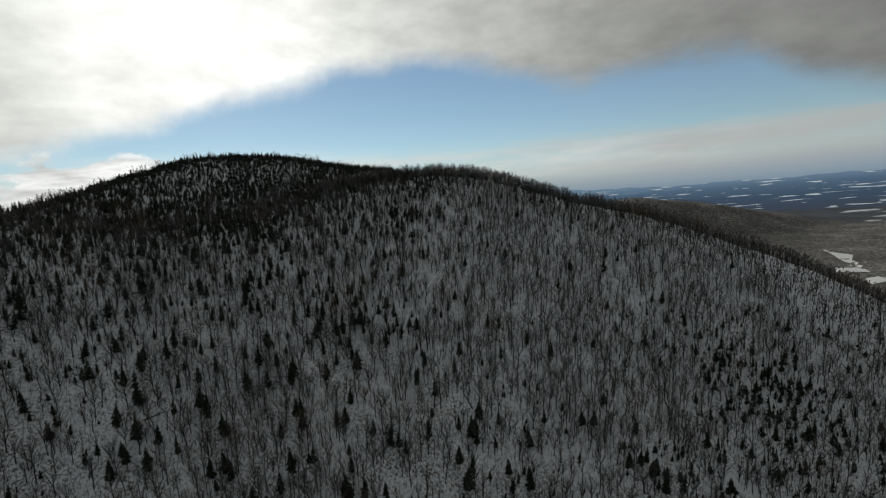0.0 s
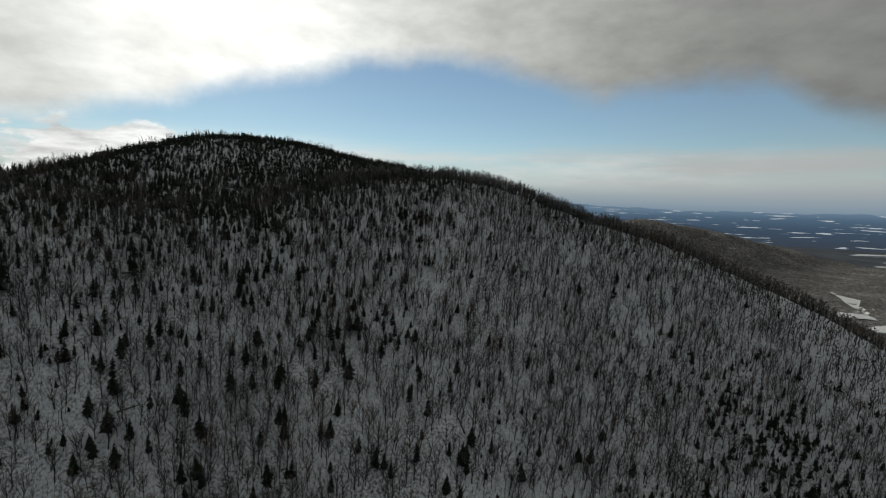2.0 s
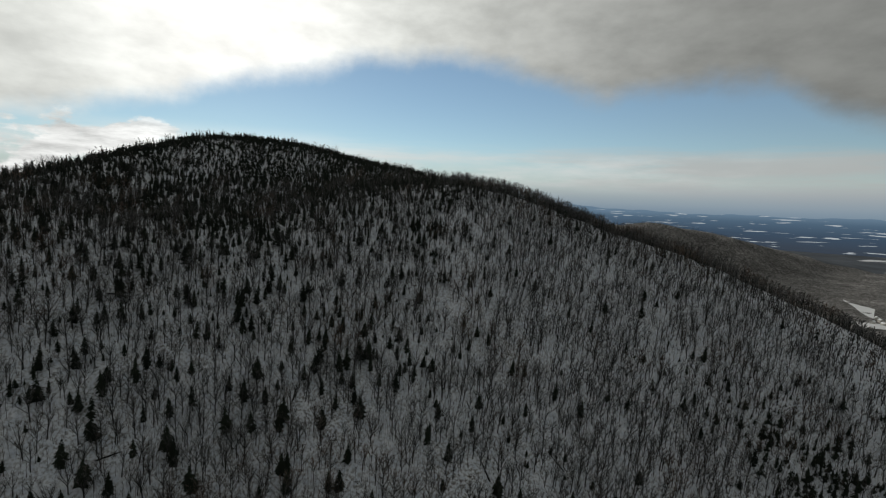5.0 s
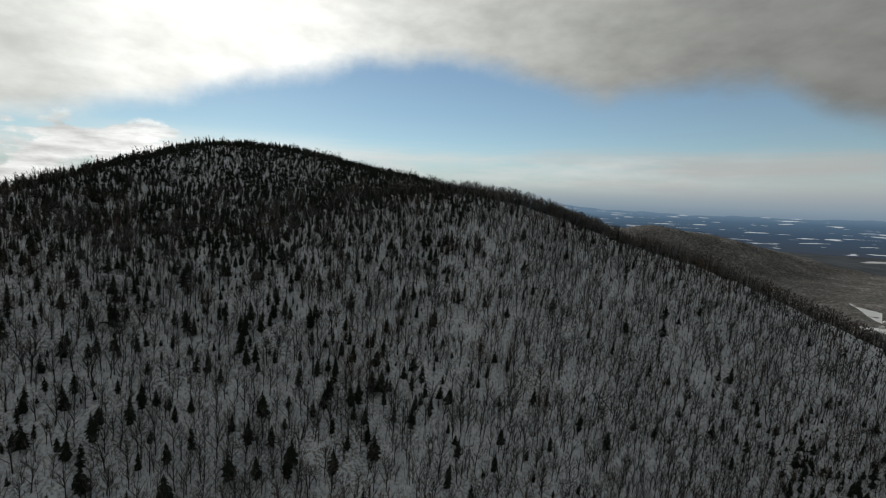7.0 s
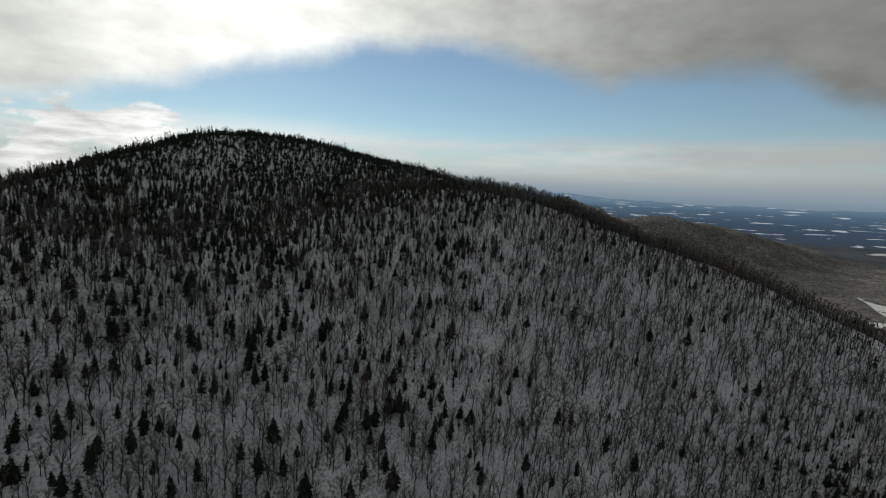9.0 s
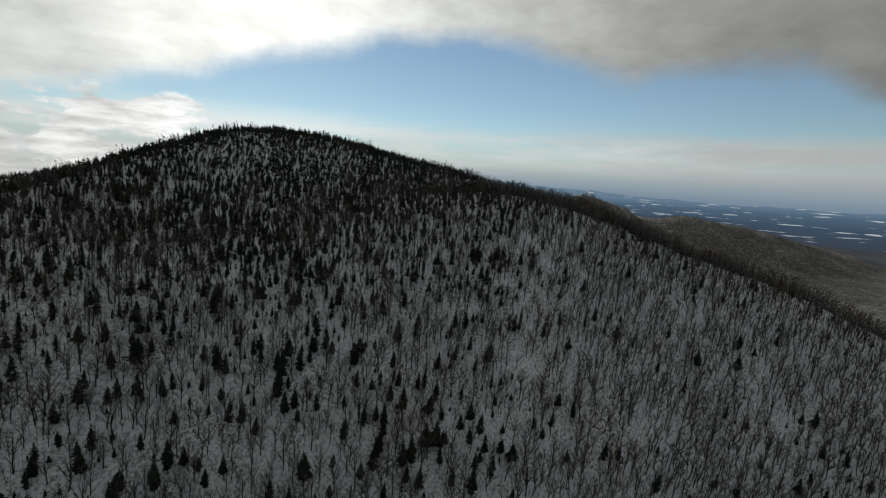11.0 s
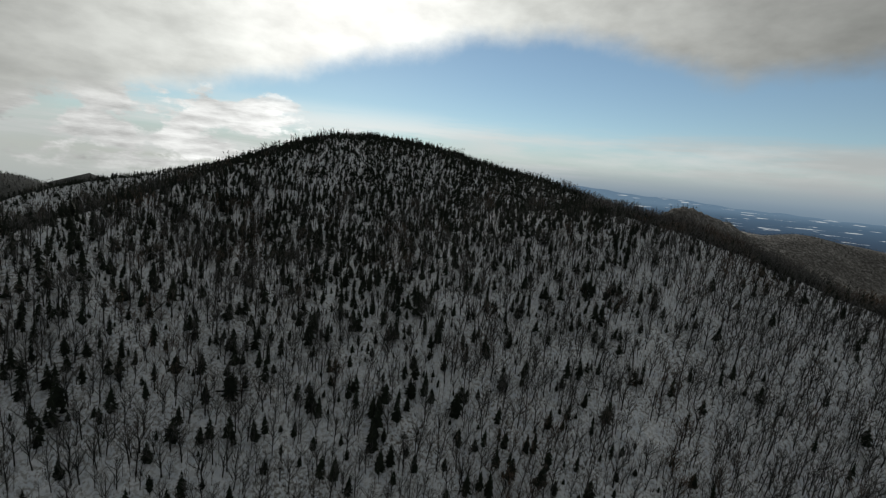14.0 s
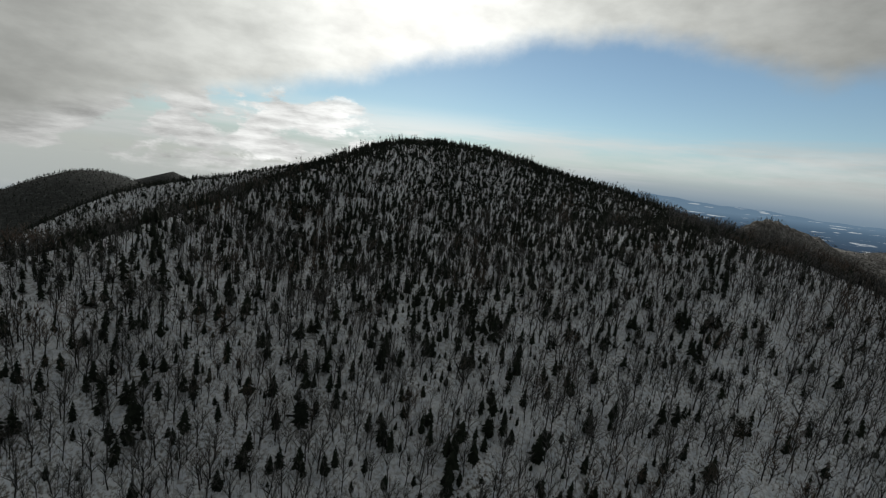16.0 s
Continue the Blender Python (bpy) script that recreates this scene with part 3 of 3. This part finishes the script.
def fallen_logs():
    spots = [(-87, 168), (23, 227), (-60, 236), (-120, 205), (5, 262), (-150, 262), (60, 245), (-40, 330), (-190, 280), (-98, 300), (90, 300), (-20, 205)]
    for n, (x, y) in enumerate(spots):
        r = random.Random(500 + n)
        ob = tagged(new("fallen_log"), "dark fallen tree trunk lying in the snow", "log", "fallen logs")
        w, long = r.uniform(0, 3.14), r.uniform(6, 11)
        at = [Vector((x + math.cos(w) * long * f, y + math.sin(w) * long * f, 0)) for f in (0, 0.5, 1)]
        for p in at:
            p.z = float(height(p.x, p.y)) + 0.22
        ob.location = at[0]
        v, t = tube([p - at[0] for p in at], [0.34, 0.27, 0.15], 6)
        new_part("trunk", v, t, BARK, ob)
        for q in range(4):
            a = at[1].lerp(at[2], r.uniform(0, 0.9)) - at[0]
            d = Vector((r.uniform(-1, 1), r.uniform(-1, 1), r.uniform(0.3, 1.0))).normalized()
            v, t = tube([a, a + d * r.uniform(1, 2.6)], [0.09, 0.0], 4)
            new_part("branch", v, t, BARK, ob)


fallen_logs()


def valley():
    """The clearing in the valley with its fields, hedge and a few houses."""
    k = Mat("open_snow", 0.7)
    k.colour(k.ramp(k.noise(0.03, 5), (0.3, (0.78, 0.8, 0.82)), (0.7, (0.86, 0.87, 0.88))))
    white = k.m
    for corners in (((1282, 1405), (1255, 1274), (1125, 1148), (1166, 1222)), ((1035, 1117), (1099, 1105), (1060, 1030), (1000, 1070)), ((969, 964), (1029, 985), (1010, 930), (950, 920))):
        c = [Vector((*p, 0)) for p in corners]
        verts, quads, n = [], [], 14
        for a in range(n + 1):
            for b in range(n + 1):
                p = c[0].lerp(c[1], a / n).lerp(c[3].lerp(c[2], a / n), b / n)
                verts.append((p.x, p.y, float(height(p.x, p.y)) + 1.2))
        for a in range(n):
            for b in range(n):
                i = a * (n + 1) + b
                quads.append((i, i + n + 1, i + n + 2, i + 1))
        tagged(new("snow_field", mesh_of("snow_field", verts, quads, [white], smooth=True)), "open snow-covered field in the valley", "field", kind="structure")
    paint = Mat("pale_house_paint", 0.7)
    paint.colour(paint.ramp(paint.random("object"), (0.0, (0.5, 0.48, 0.44)), (1.0, (0.75, 0.74, 0.72))))
    glass = Mat("dark_window_glass", 0.15)
    glass.b.inputs["Base Color"].default_value = (0.02, 0.025, 0.03, 1)
    for n, (x, y) in enumerate(((1115, 1120), (1135, 1150), (1092, 1088), (1142, 1128), (1075, 1100), (1020, 1050))):
        r = random.Random(700 + n)
        w, d, h = r.uniform(9, 14), r.uniform(7, 9), r.uniform(4.5, 6)
        ob = tagged(new("house"), "small pale house with a snowy gable roof in the valley", "house", "valley houses")
        ob.matrix_basis = pose(x, y, float(height(x, y)), 0, 0, r.uniform(0, 90))
        box = [(sx * w / 2, sy * d / 2, z) for z in (-1.5, h) for sx, sy in ((-1, -1), (1, -1), (1, 1), (-1, 1))]
        new_part("wall", box, [(0, 1, 5, 4), (1, 2, 6, 5), (2, 3, 7, 6), (3, 0, 4, 7)], paint.m, ob)
        e = 0.5
        roof = [(sx * (w / 2 + e), sy * (d / 2 + e), h - 0.2 + t) for t in (0, 0.35) for sx, sy in ((-1, -1), (1, -1), (1, 1), (-1, 1))]
        roof += [(-(w / 2 + e), 0, h + d * 0.42), ((w / 2 + e), 0, h + d * 0.42)]
        new_part("roof", roof, [(4, 5, 9, 8), (6, 7, 8, 9), (0, 1, 5, 4), (2, 3, 7, 6)], white, ob)
        gable = [(sx * w / 2, sy * d / 2, h) for sx in (-1, 1) for sy in (-1, 1)] + [(-w / 2, 0, h + d * 0.4), (w / 2, 0, h + d * 0.4)]
        new_part("gable", gable, [(0, 1, 4), (2, 3, 5)], paint.m, ob)
        for q in (-0.28, 0.0, 0.28):
            a, z = q * w, 1.2
            pane = [(a - 0.6, -d / 2 - 0.03, z), (a + 0.6, -d / 2 - 0.03, z), (a + 0.6, -d / 2 - 0.03, z + 1.5), (a - 0.6, -d / 2 - 0.03, z + 1.5)]
            new_part("window", pane, [(0, 1, 2, 3)], glass.m, ob)


valley()


def build_backdrop():
    """The hazy plain out to the horizon: a plain ring of distance."""
    k = bpy.data.materials.new("painted_haze_distance")
    k.use_nodes = True
    nt = k.node_tree
    nt.nodes.clear()
    N, L = nt.nodes.new, nt.links.new
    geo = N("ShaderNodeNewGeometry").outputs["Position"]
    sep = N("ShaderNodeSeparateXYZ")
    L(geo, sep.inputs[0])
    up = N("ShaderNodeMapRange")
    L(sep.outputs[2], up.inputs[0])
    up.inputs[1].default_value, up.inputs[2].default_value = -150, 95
    # emission ramp holds the haze: bluer, then paler towards the horizon
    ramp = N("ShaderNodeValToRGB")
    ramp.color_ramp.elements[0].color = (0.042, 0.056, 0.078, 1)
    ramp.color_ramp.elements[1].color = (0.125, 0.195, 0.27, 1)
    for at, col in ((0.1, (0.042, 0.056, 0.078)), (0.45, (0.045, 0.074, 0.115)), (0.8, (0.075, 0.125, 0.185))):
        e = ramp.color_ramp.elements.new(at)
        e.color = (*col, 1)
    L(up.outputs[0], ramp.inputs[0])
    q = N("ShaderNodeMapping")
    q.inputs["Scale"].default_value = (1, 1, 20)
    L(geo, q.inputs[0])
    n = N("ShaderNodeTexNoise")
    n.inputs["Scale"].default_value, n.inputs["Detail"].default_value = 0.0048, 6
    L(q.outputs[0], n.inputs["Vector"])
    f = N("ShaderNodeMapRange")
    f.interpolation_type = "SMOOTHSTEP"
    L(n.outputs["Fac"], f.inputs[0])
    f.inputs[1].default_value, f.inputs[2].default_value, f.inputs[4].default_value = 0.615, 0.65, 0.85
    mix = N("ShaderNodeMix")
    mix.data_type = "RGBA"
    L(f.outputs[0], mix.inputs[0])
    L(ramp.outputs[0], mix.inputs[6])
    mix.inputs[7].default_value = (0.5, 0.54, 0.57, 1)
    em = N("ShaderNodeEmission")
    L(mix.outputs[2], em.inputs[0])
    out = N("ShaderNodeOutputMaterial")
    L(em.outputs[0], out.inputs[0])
    verts, quads = [], []
    steps = 240
    for a in range(steps + 1):
        w = radians(-24 + 124 * a / steps)
        d = math.degrees(w) - SKY_TURN
        ridge = 88 * math.exp(-((d + 3) / 8) ** 2) + 48 * math.exp(-((d - 9) / 9) ** 2) + 5 * math.sin(d * 0.7) + 3 * math.sin(d * 2.3)
        for rr, z in ((4100, -152), (4550, 20), (4600, 92 + ridge)):
            verts.append((rr * math.sin(w), rr * math.cos(w), z))
    for a in range(steps):
        for b in range(2):
            i = a * 3 + b
            quads.append((i, i + 3, i + 4, i + 1))
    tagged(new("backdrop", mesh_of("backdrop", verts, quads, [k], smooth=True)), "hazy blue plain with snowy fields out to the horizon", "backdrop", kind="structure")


build_backdrop()
